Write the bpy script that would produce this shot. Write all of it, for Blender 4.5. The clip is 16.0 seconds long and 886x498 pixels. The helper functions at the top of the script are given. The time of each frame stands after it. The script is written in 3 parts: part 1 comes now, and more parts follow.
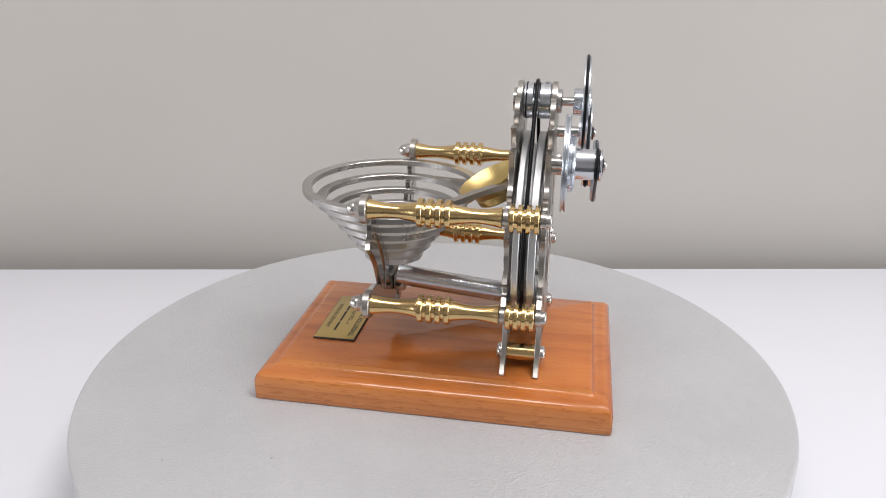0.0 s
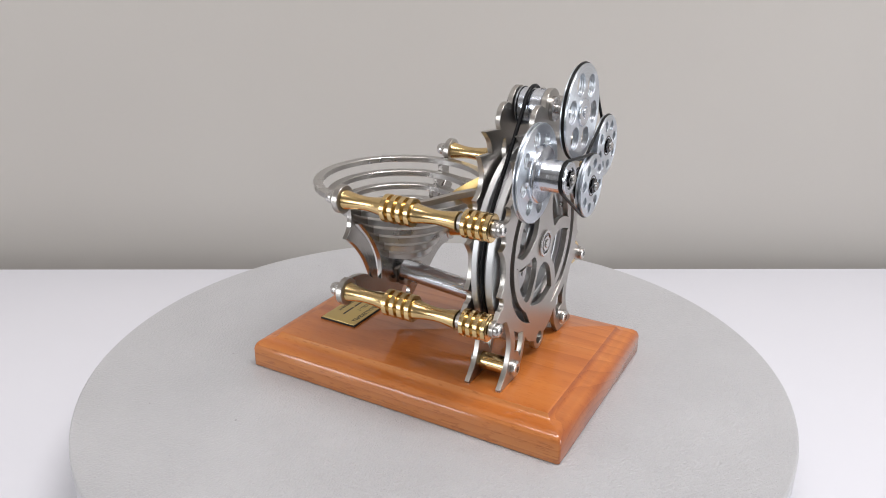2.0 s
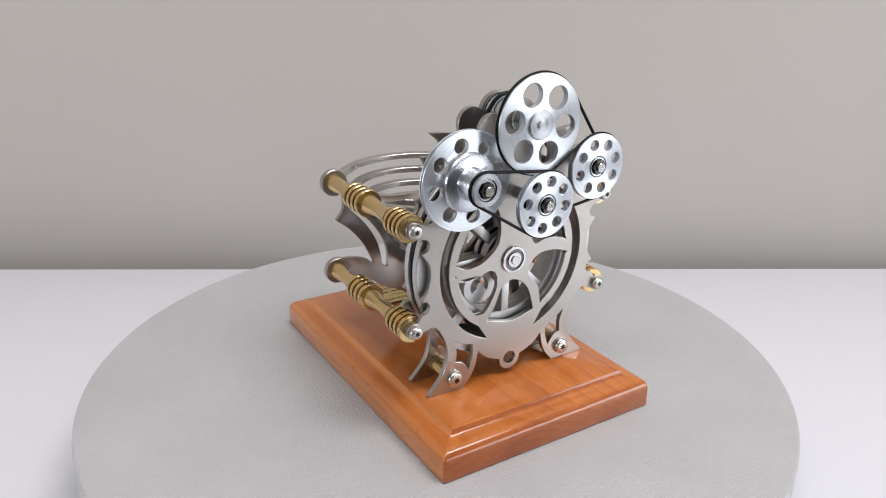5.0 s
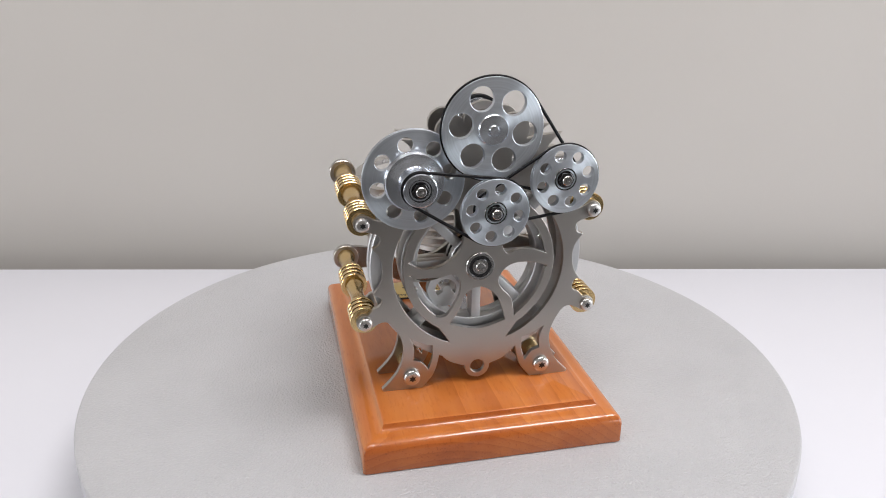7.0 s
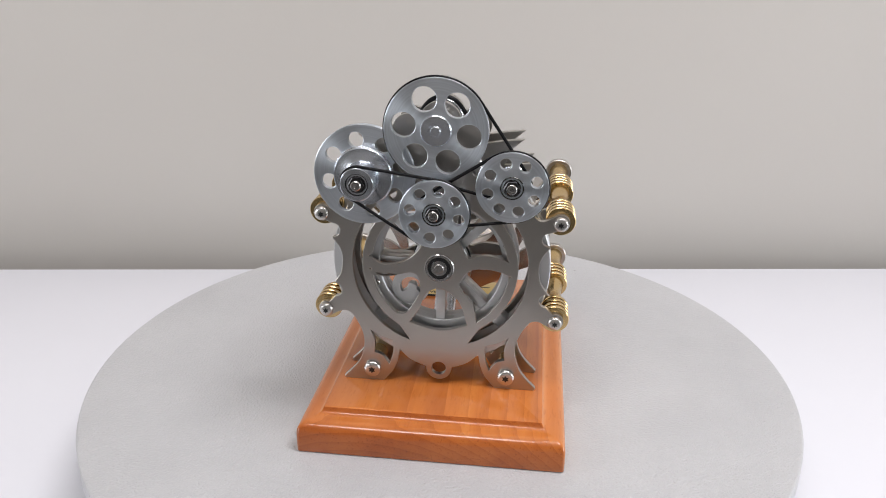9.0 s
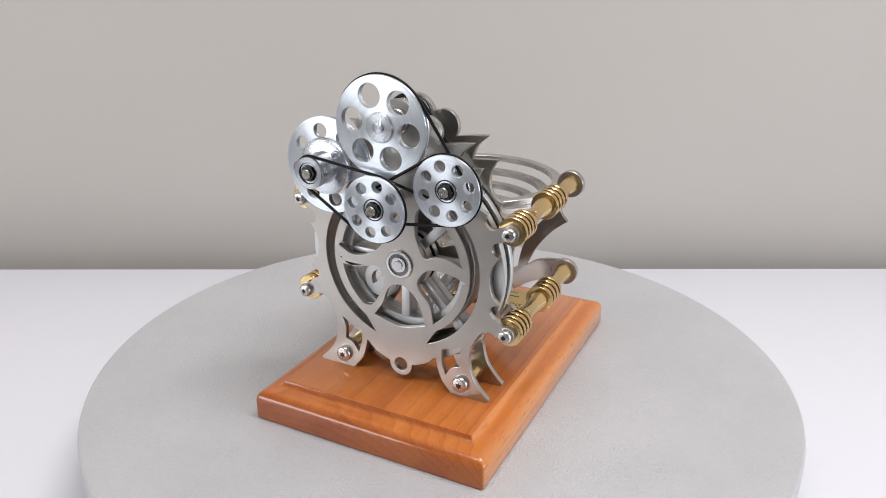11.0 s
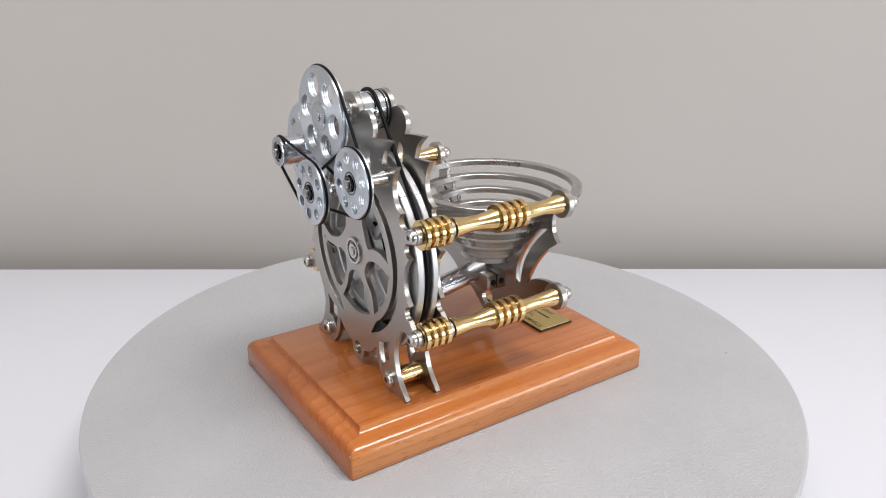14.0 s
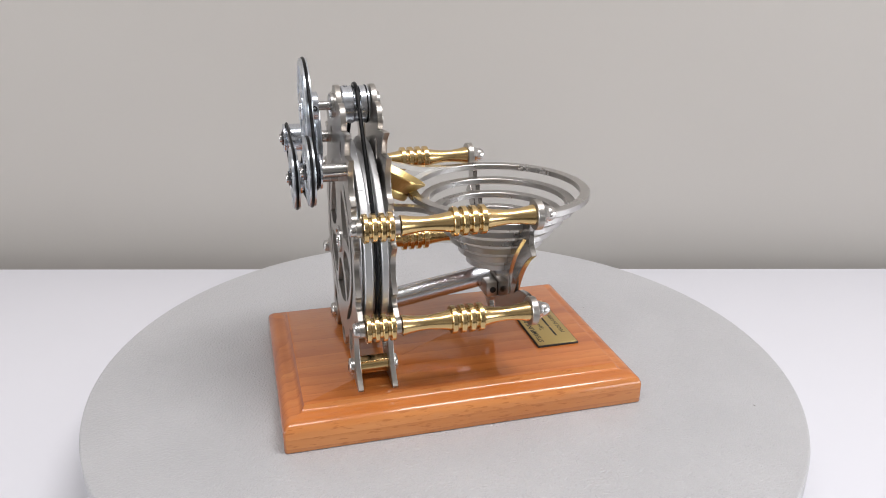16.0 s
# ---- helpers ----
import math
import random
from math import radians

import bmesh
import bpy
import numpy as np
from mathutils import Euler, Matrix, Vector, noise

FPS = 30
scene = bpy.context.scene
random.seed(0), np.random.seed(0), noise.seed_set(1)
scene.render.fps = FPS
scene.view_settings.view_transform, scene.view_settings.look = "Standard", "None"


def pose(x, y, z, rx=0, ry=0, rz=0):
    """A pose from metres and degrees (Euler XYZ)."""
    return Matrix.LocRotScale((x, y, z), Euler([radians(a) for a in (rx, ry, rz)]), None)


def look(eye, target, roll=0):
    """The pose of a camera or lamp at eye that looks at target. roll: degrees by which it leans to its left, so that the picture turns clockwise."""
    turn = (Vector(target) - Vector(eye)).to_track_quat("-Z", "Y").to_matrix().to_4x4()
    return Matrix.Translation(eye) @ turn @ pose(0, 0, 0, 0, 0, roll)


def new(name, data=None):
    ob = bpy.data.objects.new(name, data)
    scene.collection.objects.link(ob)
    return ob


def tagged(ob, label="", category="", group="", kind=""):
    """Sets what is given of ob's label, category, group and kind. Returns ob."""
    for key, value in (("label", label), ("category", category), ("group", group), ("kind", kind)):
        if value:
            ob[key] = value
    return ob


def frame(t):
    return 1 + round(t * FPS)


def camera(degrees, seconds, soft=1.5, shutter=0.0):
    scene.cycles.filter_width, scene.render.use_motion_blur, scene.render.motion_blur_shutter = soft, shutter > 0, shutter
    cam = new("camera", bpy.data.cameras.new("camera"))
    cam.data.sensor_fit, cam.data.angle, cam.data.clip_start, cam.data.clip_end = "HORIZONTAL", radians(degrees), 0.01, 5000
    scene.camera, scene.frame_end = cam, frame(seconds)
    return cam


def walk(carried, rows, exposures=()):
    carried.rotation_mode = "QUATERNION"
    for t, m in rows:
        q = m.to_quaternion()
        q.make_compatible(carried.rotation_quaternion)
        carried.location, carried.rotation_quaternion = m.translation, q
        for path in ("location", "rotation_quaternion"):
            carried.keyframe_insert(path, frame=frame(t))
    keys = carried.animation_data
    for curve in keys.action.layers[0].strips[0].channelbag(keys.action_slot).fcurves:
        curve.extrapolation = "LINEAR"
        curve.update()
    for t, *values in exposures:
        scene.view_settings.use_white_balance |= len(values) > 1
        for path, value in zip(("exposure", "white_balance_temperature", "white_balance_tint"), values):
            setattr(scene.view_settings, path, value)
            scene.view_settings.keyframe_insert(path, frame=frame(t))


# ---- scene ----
cam = camera(58.77, 16.0, soft=1.0)

# The camera stands on its tripod; the turntable turns under it.
EYE = (0.0, -0.3899, 0.2221)
CAM = Matrix.Translation(EYE) @ pose(0, 0, 0, 90 - 21.709, 0, 0.0173) @ pose(0, 0, 0, 0, 0, 0.495)
walk(cam, [(0.0, CAM), (16.0, CAM)], exposures=[(0.0, -0.08), (3.3, -0.16), (4.0, -0.25), (4.4, -0.24), (6.3, -0.10), (7.0, -0.04), (9.0, 0.0), (11.3, -0.09), (12.5, -0.15), (16.0, -0.09)])

# ---- light ----
world = bpy.data.worlds.new("sky")
scene.world = world
world.use_nodes = True
wn = world.node_tree.nodes
sky = wn.new("ShaderNodeTexSky")
sky.sky_type, sky.sun_disc, sky.sun_elevation, sky.sun_rotation = "NISHITA", False, radians(35), radians(100)
world.node_tree.links.new(sky.outputs[0], wn["Background"].inputs[0])
wn["Background"].inputs[1].default_value = 0.08


def area_lamp(name, m, sx, sy, watts, colour):
    la = bpy.data.lights.new(name, "AREA")
    la.shape, la.size, la.size_y, la.energy, la.color = "RECTANGLE", sx, sy, watts, colour
    ob = new(name, la)
    ob.matrix_world = m
    return ob


TABLE = -0.05          # height of the table top; 0 is the top of the turntable
FLOOR = TABLE - 0.74
CEIL = FLOOR + 3.2
# daylight through a window on either side, and two ceiling panels
area_lamp("window_light", look((2.18, -1.1, 0.34), (0.0, -1.1, 0.34)), 2.0, 0.78, 33, (0.88, 0.935, 1.0))
area_lamp("window_light", look((-2.18, -1.4, 0.34), (0.0, -1.4, 0.34)), 1.6, 0.78, 28, (0.94, 0.955, 0.985))
area_lamp("ceiling_light", look((-0.45, -0.95, CEIL - 0.06), (-0.45, -0.95, 0)), 1.2, 0.6, 26, (0.99, 0.955, 0.955))
area_lamp("ceiling_light", look((0.95, -0.40, CEIL - 0.06), (0.95, -0.40, 0)), 1.2, 0.6, 48, (0.99, 0.955, 0.955))


# ---- materials ----
def material(name, colour, rough=0.5, metal=0.0, coat=0.0):
    m = bpy.data.materials.new(name)
    m.use_nodes = True
    b = m.node_tree.nodes["Principled BSDF"]
    b.inputs["Base Color"].default_value = (*colour, 1)
    b.inputs["Roughness"].default_value = rough
    b.inputs["Metallic"].default_value = metal
    b.inputs["Coat Weight"].default_value = coat
    b.inputs["Coat Roughness"].default_value = 0.13
    return m


def node(m, kind, **values):
    n = m.node_tree.nodes.new(kind)
    for k, v in values.items():
        if k in n.inputs:
            n.inputs[k].default_value = v
    return n


def wire(m, a, b):
    m.node_tree.links.new(a, b)


def coords(m, scale=(1, 1, 1), rot=(0, 0, 0)):
    tc = node(m, "ShaderNodeTexCoord")
    mp = node(m, "ShaderNodeMapping")
    mp.inputs["Scale"].default_value = scale
    mp.inputs["Rotation"].default_value = rot
    wire(m, tc.outputs["Object"], mp.inputs["Vector"])
    return mp.outputs["Vector"]


def ramp(m, src, stops):
    r = node(m, "ShaderNodeValToRGB")
    while len(r.color_ramp.elements) < len(stops):
        r.color_ramp.elements.new(0.5)
    for e, (p, c) in zip(r.color_ramp.elements, stops):
        e.position = p
        e.color = (*c, 1) if len(c) == 3 else c
    wire(m, src, r.inputs[0])
    return r.outputs[0]


def noise_tex(m, vec, scale, detail=4.0, rough=0.55):
    n = node(m, "ShaderNodeTexNoise", Scale=scale, Detail=detail, Roughness=rough)
    wire(m, vec, n.inputs["Vector"])
    return n.outputs[0]


def bump(m, src, strength, distance, normal=None):
    b = node(m, "ShaderNodeBump", Strength=strength, Distance=distance)
    wire(m, src, b.inputs["Height"])
    if normal:
        wire(m, normal, b.inputs["Normal"])
    return b.outputs[0]


def bsdf(m):
    return m.node_tree.nodes["Principled BSDF"]


def metal(name, colour, r0, r1, grain=(900, 900, 900), strength=0.12):
    """Metal with fine tool marks along one axis and a slow change of gloss."""
    m = material(name, colour, r0, 1.0)
    v = coords(m, grain)
    fine = noise_tex(m, v, 1.0, 3)
    slow = noise_tex(m, coords(m), 60, 3)
    mix = node(m, "ShaderNodeMath")
    mix.operation = "MULTIPLY_ADD"
    mix.inputs[1].default_value = 0.2
    wire(m, fine, mix.inputs[0])
    wire(m, slow, mix.inputs[2])
    mr = node(m, "ShaderNodeMapRange")
    mr.inputs["From Min"].default_value, mr.inputs["From Max"].default_value = 0.3, 0.9
    mr.inputs["To Min"].default_value, mr.inputs["To Max"].default_value = r0, r1
    wire(m, mix.outputs[0], mr.inputs["Value"])
    wire(m, mr.outputs[0], bsdf(m).inputs["Roughness"])
    wire(m, bump(m, fine, strength, 0.0002), bsdf(m).inputs["Normal"])
    return m


STEEL = metal("brushed_steel", (0.465, 0.442, 0.415), 0.28, 0.35, (2500, 2500, 900), 0.0)
CARRIER_STEEL = metal("smooth_rolled_steel", (0.42, 0.40, 0.38), 0.15, 0.22, (2500, 2500, 900), 0.0)
RING_STEEL = metal("bright_rolled_steel", (0.53, 0.515, 0.50), 0.25, 0.33, (2500, 2500, 900), 0.0)
SCREW_STEEL = metal("zinc_plated_steel", (0.60, 0.585, 0.57), 0.22, 0.32, (900, 900, 900), 0.03)
POLISHED = metal("polished_steel", (0.55, 0.54, 0.53), 0.15, 0.26, (900, 900, 900), 0.03)
ALU = metal("turned_aluminium", (0.675, 0.71, 0.77), 0.22, 0.28, (300, 300, 300), 0.0)
ALU_FACE = metal("bright_aluminium", (0.69, 0.735, 0.795), 0.31, 0.35, (200, 200, 200), 0.0)
WHEEL_ALU = metal("satin_aluminium", (0.60, 0.605, 0.615), 0.42, 0.52, (300, 300, 300), 0.0)


def turned_face(m, amount=0.7, relief=0.1):
    """Marks of facing on a lathe: fine rings about the axle, and gloss that runs across them."""
    spread = node(m, "ShaderNodeVectorMath")
    spread.operation = "MULTIPLY"
    spread.inputs[1].default_value = (1, 0, 1)
    wire(m, coords(m), spread.inputs[0])
    tan = node(m, "ShaderNodeVectorTransform")
    tan.vector_type, tan.convert_from, tan.convert_to = "VECTOR", "OBJECT", "WORLD"
    wire(m, spread.outputs[0], tan.inputs[0])
    bsdf(m).inputs["Anisotropic"].default_value = amount
    wire(m, tan.outputs[0], bsdf(m).inputs["Tangent"])
    flat = node(m, "ShaderNodeVectorMath")
    flat.operation = "MULTIPLY"
    flat.inputs[1].default_value = (1, 0.6, 1)
    wire(m, coords(m), flat.inputs[0])
    radius = node(m, "ShaderNodeVectorMath")
    radius.operation = "LENGTH"
    wire(m, flat.outputs[0], radius.inputs[0])
    rings = node(m, "ShaderNodeTexNoise", Scale=1400.0, Detail=3.0, Roughness=0.7)
    rings.noise_dimensions = "1D"
    wire(m, radius.outputs["Value"], rings.inputs["W"])
    wire(m, bump(m, rings.outputs[0], relief, 0.0002), bsdf(m).inputs["Normal"])
    c = bsdf(m).inputs["Base Color"].default_value[:3]
    tint = ramp(m, rings.outputs[0], [(0.3, tuple(0.9 * x for x in c)), (0.7, tuple(min(1, 1.06 * x) for x in c))])
    wire(m, tint, bsdf(m).inputs["Base Color"])
    return m


turned_face(ALU_FACE, 0.8, 0.05)
turned_face(ALU, 0.6, 0.008)
BRASS = metal("polished_brass", (0.735, 0.535, 0.26), 0.15, 0.25, (300, 2200, 300), 0.03)
PLATE_BRASS = metal("satin_brass", (0.62, 0.47, 0.20), 0.3, 0.42, (300, 2000, 2000), 0.05)
RUBBER = material("black_rubber", (0.006, 0.006, 0.007), 0.32)
RUBBER.node_tree.nodes["Principled BSDF"].inputs["Specular IOR Level"].default_value = 0.16
DARK = material("dark_oxide_steel", (0.03, 0.03, 0.03), 0.3, 0.6)
GUNMETAL = material("gunmetal", (0.13, 0.13, 0.135), 0.16, 1.0)
INK = material("black_ink", (0.015, 0.012, 0.01), 0.6)


def wood_material():
    m = material("varnished_beech", (0.5, 0.2, 0.07), 0.4, 0, 1.0)
    bsdf(m).inputs["Specular IOR Level"].default_value = 0.1
    bsdf(m).inputs["Coat Roughness"].default_value = 0.1
    v = coords(m, (55, 5.5, 55))
    a = noise_tex(m, v, 1.0, 6, 0.62)
    flecks = noise_tex(m, coords(m, (950, 150, 950)), 1.0, 2, 0.5)
    rings = node(m, "ShaderNodeTexWave", Scale=75.0, Distortion=5.0, Detail=3.0)
    rings.inputs["Detail Scale"].default_value = 0.35
    rings.wave_type, rings.rings_direction, rings.wave_profile = "RINGS", "Y", "SAW"
    mp = node(m, "ShaderNodeMapping")
    mp.inputs["Location"].default_value = (0.03, 0, 0.085)
    mp.inputs["Scale"].default_value = (1, 0.12, 1)
    wire(m, coords(m), mp.inputs["Vector"])
    wire(m, mp.outputs[0], rings.inputs["Vector"])
    slow = noise_tex(m, coords(m, (12, 6, 12)), 1.0, 3)
    col = ramp(m, a, [(0.25, (0.37, 0.102, 0.022)), (0.5, (0.50, 0.160, 0.036)), (0.75, (0.58, 0.212, 0.056))])
    fl = ramp(m, flecks, [(0.58, (1, 1, 1)), (0.68, (0.60, 0.46, 0.34))])
    # the sawn rays show on the sides of the board, hardly on its top
    face = node(m, "ShaderNodeSeparateXYZ")
    geo = node(m, "ShaderNodeNewGeometry")
    wire(m, geo.outputs["Normal"], face.inputs[0])
    sides = node(m, "ShaderNodeMapRange")
    sides.inputs["From Min"].default_value, sides.inputs["From Max"].default_value = 0.5, 0.95
    sides.inputs["To Min"].default_value, sides.inputs["To Max"].default_value = 0.55, 0.25
    wire(m, face.outputs["Z"], sides.inputs["Value"])
    mx = node(m, "ShaderNodeMix")
    mx.data_type, mx.blend_type = "RGBA", "MULTIPLY"
    wire(m, sides.outputs[0], mx.inputs["Factor"])
    wire(m, col, mx.inputs["A"])
    wire(m, fl, mx.inputs["B"])
    mr = node(m, "ShaderNodeMix")
    mr.data_type, mr.blend_type = "RGBA", "MULTIPLY"
    mr.inputs["Factor"].default_value = 0.45
    wire(m, mx.outputs["Result"], mr.inputs["A"])
    wire(m, ramp(m, rings.outputs["Fac"], [(0.0, (1.0, 1.0, 1.0)), (0.7, (0.86, 0.80, 0.74)), (1.0, (0.6, 0.46, 0.36))]), mr.inputs["B"])
    mx2 = node(m, "ShaderNodeMix")
    mx2.data_type, mx2.blend_type = "RGBA", "MULTIPLY"
    mx2.inputs["Factor"].default_value = 0.5
    wire(m, mr.outputs["Result"], mx2.inputs["A"])
    wire(m, ramp(m, slow, [(0.3, (0.72, 0.62, 0.55)), (0.7, (1, 1, 1))]), mx2.inputs["B"])
    # end grain drinks more stain; the long sides have reflected light painted in
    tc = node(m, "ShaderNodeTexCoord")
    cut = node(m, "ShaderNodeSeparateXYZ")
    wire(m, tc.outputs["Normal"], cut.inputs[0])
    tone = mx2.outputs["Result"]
    # Y: darker end grain; X: pale, bluish sheen put into the colour
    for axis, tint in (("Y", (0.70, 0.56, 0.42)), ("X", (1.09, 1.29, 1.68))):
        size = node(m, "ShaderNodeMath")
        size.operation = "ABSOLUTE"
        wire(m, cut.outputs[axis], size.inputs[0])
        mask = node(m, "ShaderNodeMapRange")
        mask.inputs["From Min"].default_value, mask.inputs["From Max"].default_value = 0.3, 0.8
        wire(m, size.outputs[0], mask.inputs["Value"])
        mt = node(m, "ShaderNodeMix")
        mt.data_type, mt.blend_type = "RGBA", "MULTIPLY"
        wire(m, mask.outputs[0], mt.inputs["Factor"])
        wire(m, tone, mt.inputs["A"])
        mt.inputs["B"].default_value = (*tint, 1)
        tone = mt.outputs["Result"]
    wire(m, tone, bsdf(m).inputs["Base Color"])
    wire(m, bump(m, flecks, 0.12, 0.0003), bsdf(m).inputs["Normal"])
    # the varnish follows the grain a little
    wire(m, bump(m, noise_tex(m, coords(m, (420, 90, 420)), 1.0, 3), 0.16, 0.0004), bsdf(m).inputs["Coat Normal"])
    return m


def leatherette_material():
    m = material("grey_leatherette", (0.43, 0.43, 0.435), 0.33)
    bsdf(m).inputs["Specular IOR Level"].default_value = 0.7
    v = coords(m)
    vo = node(m, "ShaderNodeTexVoronoi", Scale=980)
    vo.feature = "SMOOTH_F1"
    warp = node(m, "ShaderNodeTexNoise", Scale=500, Detail=3)
    wire(m, v, warp.inputs["Vector"])
    add = node(m, "ShaderNodeMix")
    add.data_type = "VECTOR"
    add.inputs["Factor"].default_value = 0.0015
    wire(m, v, add.inputs["A"])
    wire(m, warp.outputs["Color"], add.inputs["B"])
    wire(m, add.outputs["Result"], vo.inputs["Vector"])
    slow = noise_tex(m, v, 14, 4)
    specks = noise_tex(m, v, 160, 1)
    col = ramp(m, slow, [(0.3, (0.382, 0.383, 0.397)), (0.7, (0.428, 0.429, 0.444))])
    mx = node(m, "ShaderNodeMix")
    mx.data_type, mx.blend_type = "RGBA", "MULTIPLY"
    mx.inputs["Factor"].default_value = 1.0
    wire(m, col, mx.inputs["A"])
    wire(m, ramp(m, specks, [(0.16, (0.35, 0.33, 0.3)), (0.2, (1, 1, 1))]), mx.inputs["B"])
    wire(m, mx.outputs["Result"], bsdf(m).inputs["Base Color"])
    wire(m, bump(m, vo.outputs["Distance"], 0.75, 0.0006), bsdf(m).inputs["Normal"])
    return m


def plaster(name, colour, rough=0.8, scale=40, strength=0.1):
    m = material(name, colour, rough)
    v = coords(m)
    slow = noise_tex(m, v, 1.7, 4)
    c0 = tuple(c * 0.95 for c in colour)
    wire(m, ramp(m, slow, [(0.3, c0), (0.7, colour)]), bsdf(m).inputs["Base Color"])
    wire(m, bump(m, noise_tex(m, v, scale, 4), strength, 0.002), bsdf(m).inputs["Normal"])
    return m


WOOD = wood_material()
LEATHER = leatherette_material()
WALL = plaster("beige_wall_paint", (0.490, 0.465, 0.437))
CEILING = plaster("white_ceiling_paint", (0.78, 0.77, 0.75))
TABLETOP = plaster("white_laminate", (0.640, 0.645, 0.695), 0.35, 400, 0.02)
FLOOR_MAT = plaster("grey_carpet", (0.07, 0.068, 0.066), 0.95, 600, 0.4)
PLASTIC = plaster("light_grey_plastic", (0.45, 0.45, 0.44), 0.5, 300, 0.05)


# ---- mesh helpers; shapes are written in millimetres ----
MM = 0.001


def mesh_from(verts, faces, sharp=32):
    me = bpy.data.meshes.new("mesh")
    me.from_pydata([(x * MM, y * MM, z * MM) for x, y, z in verts], [], faces)
    bm = bmesh.new()
    bm.from_mesh(me)
    bmesh.ops.remove_doubles(bm, verts=bm.verts, dist=1e-7)
    bmesh.ops.recalc_face_normals(bm, faces=bm.faces)
    bm.to_mesh(me)
    bm.free()
    return shade(me, sharp)


def shade(me, sharp=32):
    me.polygons.foreach_set("use_smooth", [True] * len(me.polygons))
    me.set_sharp_from_angle(angle=radians(sharp))
    return me


def lathe(profile, seg=64, closed=True, axis="y"):
    """Turns (radius, height) pairs about an axis; a closed profile gives a ring or a solid."""
    n = len(profile)
    verts, faces = [], []
    for i in range(seg):
        a = 2 * math.pi * i / seg
        for r, h in profile:
            c, s = r * math.cos(a), r * math.sin(a)
            verts.append((c, h, s) if axis == "y" else (c, s, h) if axis == "z" else (h, c, s))
    for i in range(seg):
        j = (i + 1) % seg
        for k in range(n if closed else n - 1):
            k2 = (k + 1) % n
            if profile[k][0] == 0 and profile[k2][0] == 0:
                continue
            quad = [i * n + k, i * n + k2, j * n + k2, j * n + k]
            if profile[k][0] == 0:
                quad = [quad[0], quad[1], quad[2]]
            elif profile[k2][0] == 0:
                quad = [quad[0], quad[1], quad[3]]
            faces.append(quad)
    return mesh_from(verts, faces)


def curve_mesh(cu, m=None):
    ob = bpy.data.objects.new("shape", cu)
    scene.collection.objects.link(ob)
    me = bpy.data.meshes.new_from_object(ob.evaluated_get(bpy.context.evaluated_depsgraph_get()))
    bpy.data.objects.remove(ob)
    bpy.data.curves.remove(cu)
    me.transform(Matrix.Diagonal((MM, MM, MM, 1)) @ (m or Matrix()))
    me.materials.clear()
    bm = bmesh.new()
    bm.from_mesh(me)
    bmesh.ops.remove_doubles(bm, verts=bm.verts, dist=2e-6)
    bm.to_mesh(me)
    bm.free()
    return me


def poly(cu, pts, cyclic=True):
    sp = cu.splines.new("POLY")
    sp.points.add(len(pts) - 1)
    for q, c in zip(sp.points, pts):
        q.co = (c[0], c[1], c[2] if len(c) > 2 else 0, 1)
    sp.use_cyclic_u = cyclic


UPRIGHT = Matrix.Rotation(radians(90), 4, "X")


def sheet(outline, holes, y0, y1, edge=0.2, m=UPRIGHT):
    """A sheet cut along an outline in x and z, with holes, from y0 to y1, its edges broken."""
    cu = bpy.data.curves.new("shape", "CURVE")
    cu.dimensions, cu.fill_mode = "2D", "BOTH"
    cu.extrude = abs(y1 - y0) / 2 - edge
    cu.bevel_depth, cu.bevel_resolution, cu.offset = edge, 1, -edge
    for pts in [outline, *holes]:
        poly(cu, pts)
    me = shade(curve_mesh(cu, Matrix.Translation((0, (y0 + y1) / 2, 0)) @ m), 20)
    me.polygons.foreach_set("use_smooth", [abs(f.normal.y) < 0.98 for f in me.polygons])
    return me


def rod(pts, r, cyclic=False, res=4):
    """A round bar or cord along points."""
    cu = bpy.data.curves.new("shape", "CURVE")
    cu.dimensions, cu.bevel_depth, cu.bevel_resolution, cu.use_fill_caps = "3D", r, res, True
    poly(cu, pts, cyclic)
    return shade(curve_mesh(cu), 50)


def strip(pts, w, h):
    """A flat bar w wide and h thick along points, lying level."""
    verts, faces = [], []
    n = len(pts)
    for i, q in enumerate(pts):
        a, b = Vector(pts[max(i - 1, 0)]), Vector(pts[min(i + 1, n - 1)])
        d = (b - a).normalized()
        side = Vector((d.y, -d.x, 0)).normalized() * (w / 2)
        for s, v in ((1, 0), (1, h), (-1, h), (-1, 0)):
            verts.append(tuple(Vector(q) + side * s + Vector((0, 0, v))))
    for i in range(n - 1):
        for k in range(4):
            faces.append([4 * i + k, 4 * i + (k + 1) % 4, 4 * i + 4 + (k + 1) % 4, 4 * i + 4 + k])
    faces += [[0, 1, 2, 3], [4 * n - 4, 4 * n - 3, 4 * n - 2, 4 * n - 1]]
    return mesh_from(verts, faces)


def box(x0, x1, y0, y1, z0, z1, edge=0.4):
    bm = bmesh.new()
    bmesh.ops.create_cube(bm, size=1)
    for v in bm.verts:
        v.co = Vector(((x0 + x1) / 2 + v.co.x * (x1 - x0), (y0 + y1) / 2 + v.co.y * (y1 - y0), (z0 + z1) / 2 + v.co.z * (z1 - z0))) * MM
    if edge:
        bmesh.ops.bevel(bm, geom=bm.edges[:], offset=edge * MM, segments=2, affect="EDGES", profile=0.5)
    me = bpy.data.meshes.new("mesh")
    bm.to_mesh(me)
    bm.free()
    return shade(me, 40)


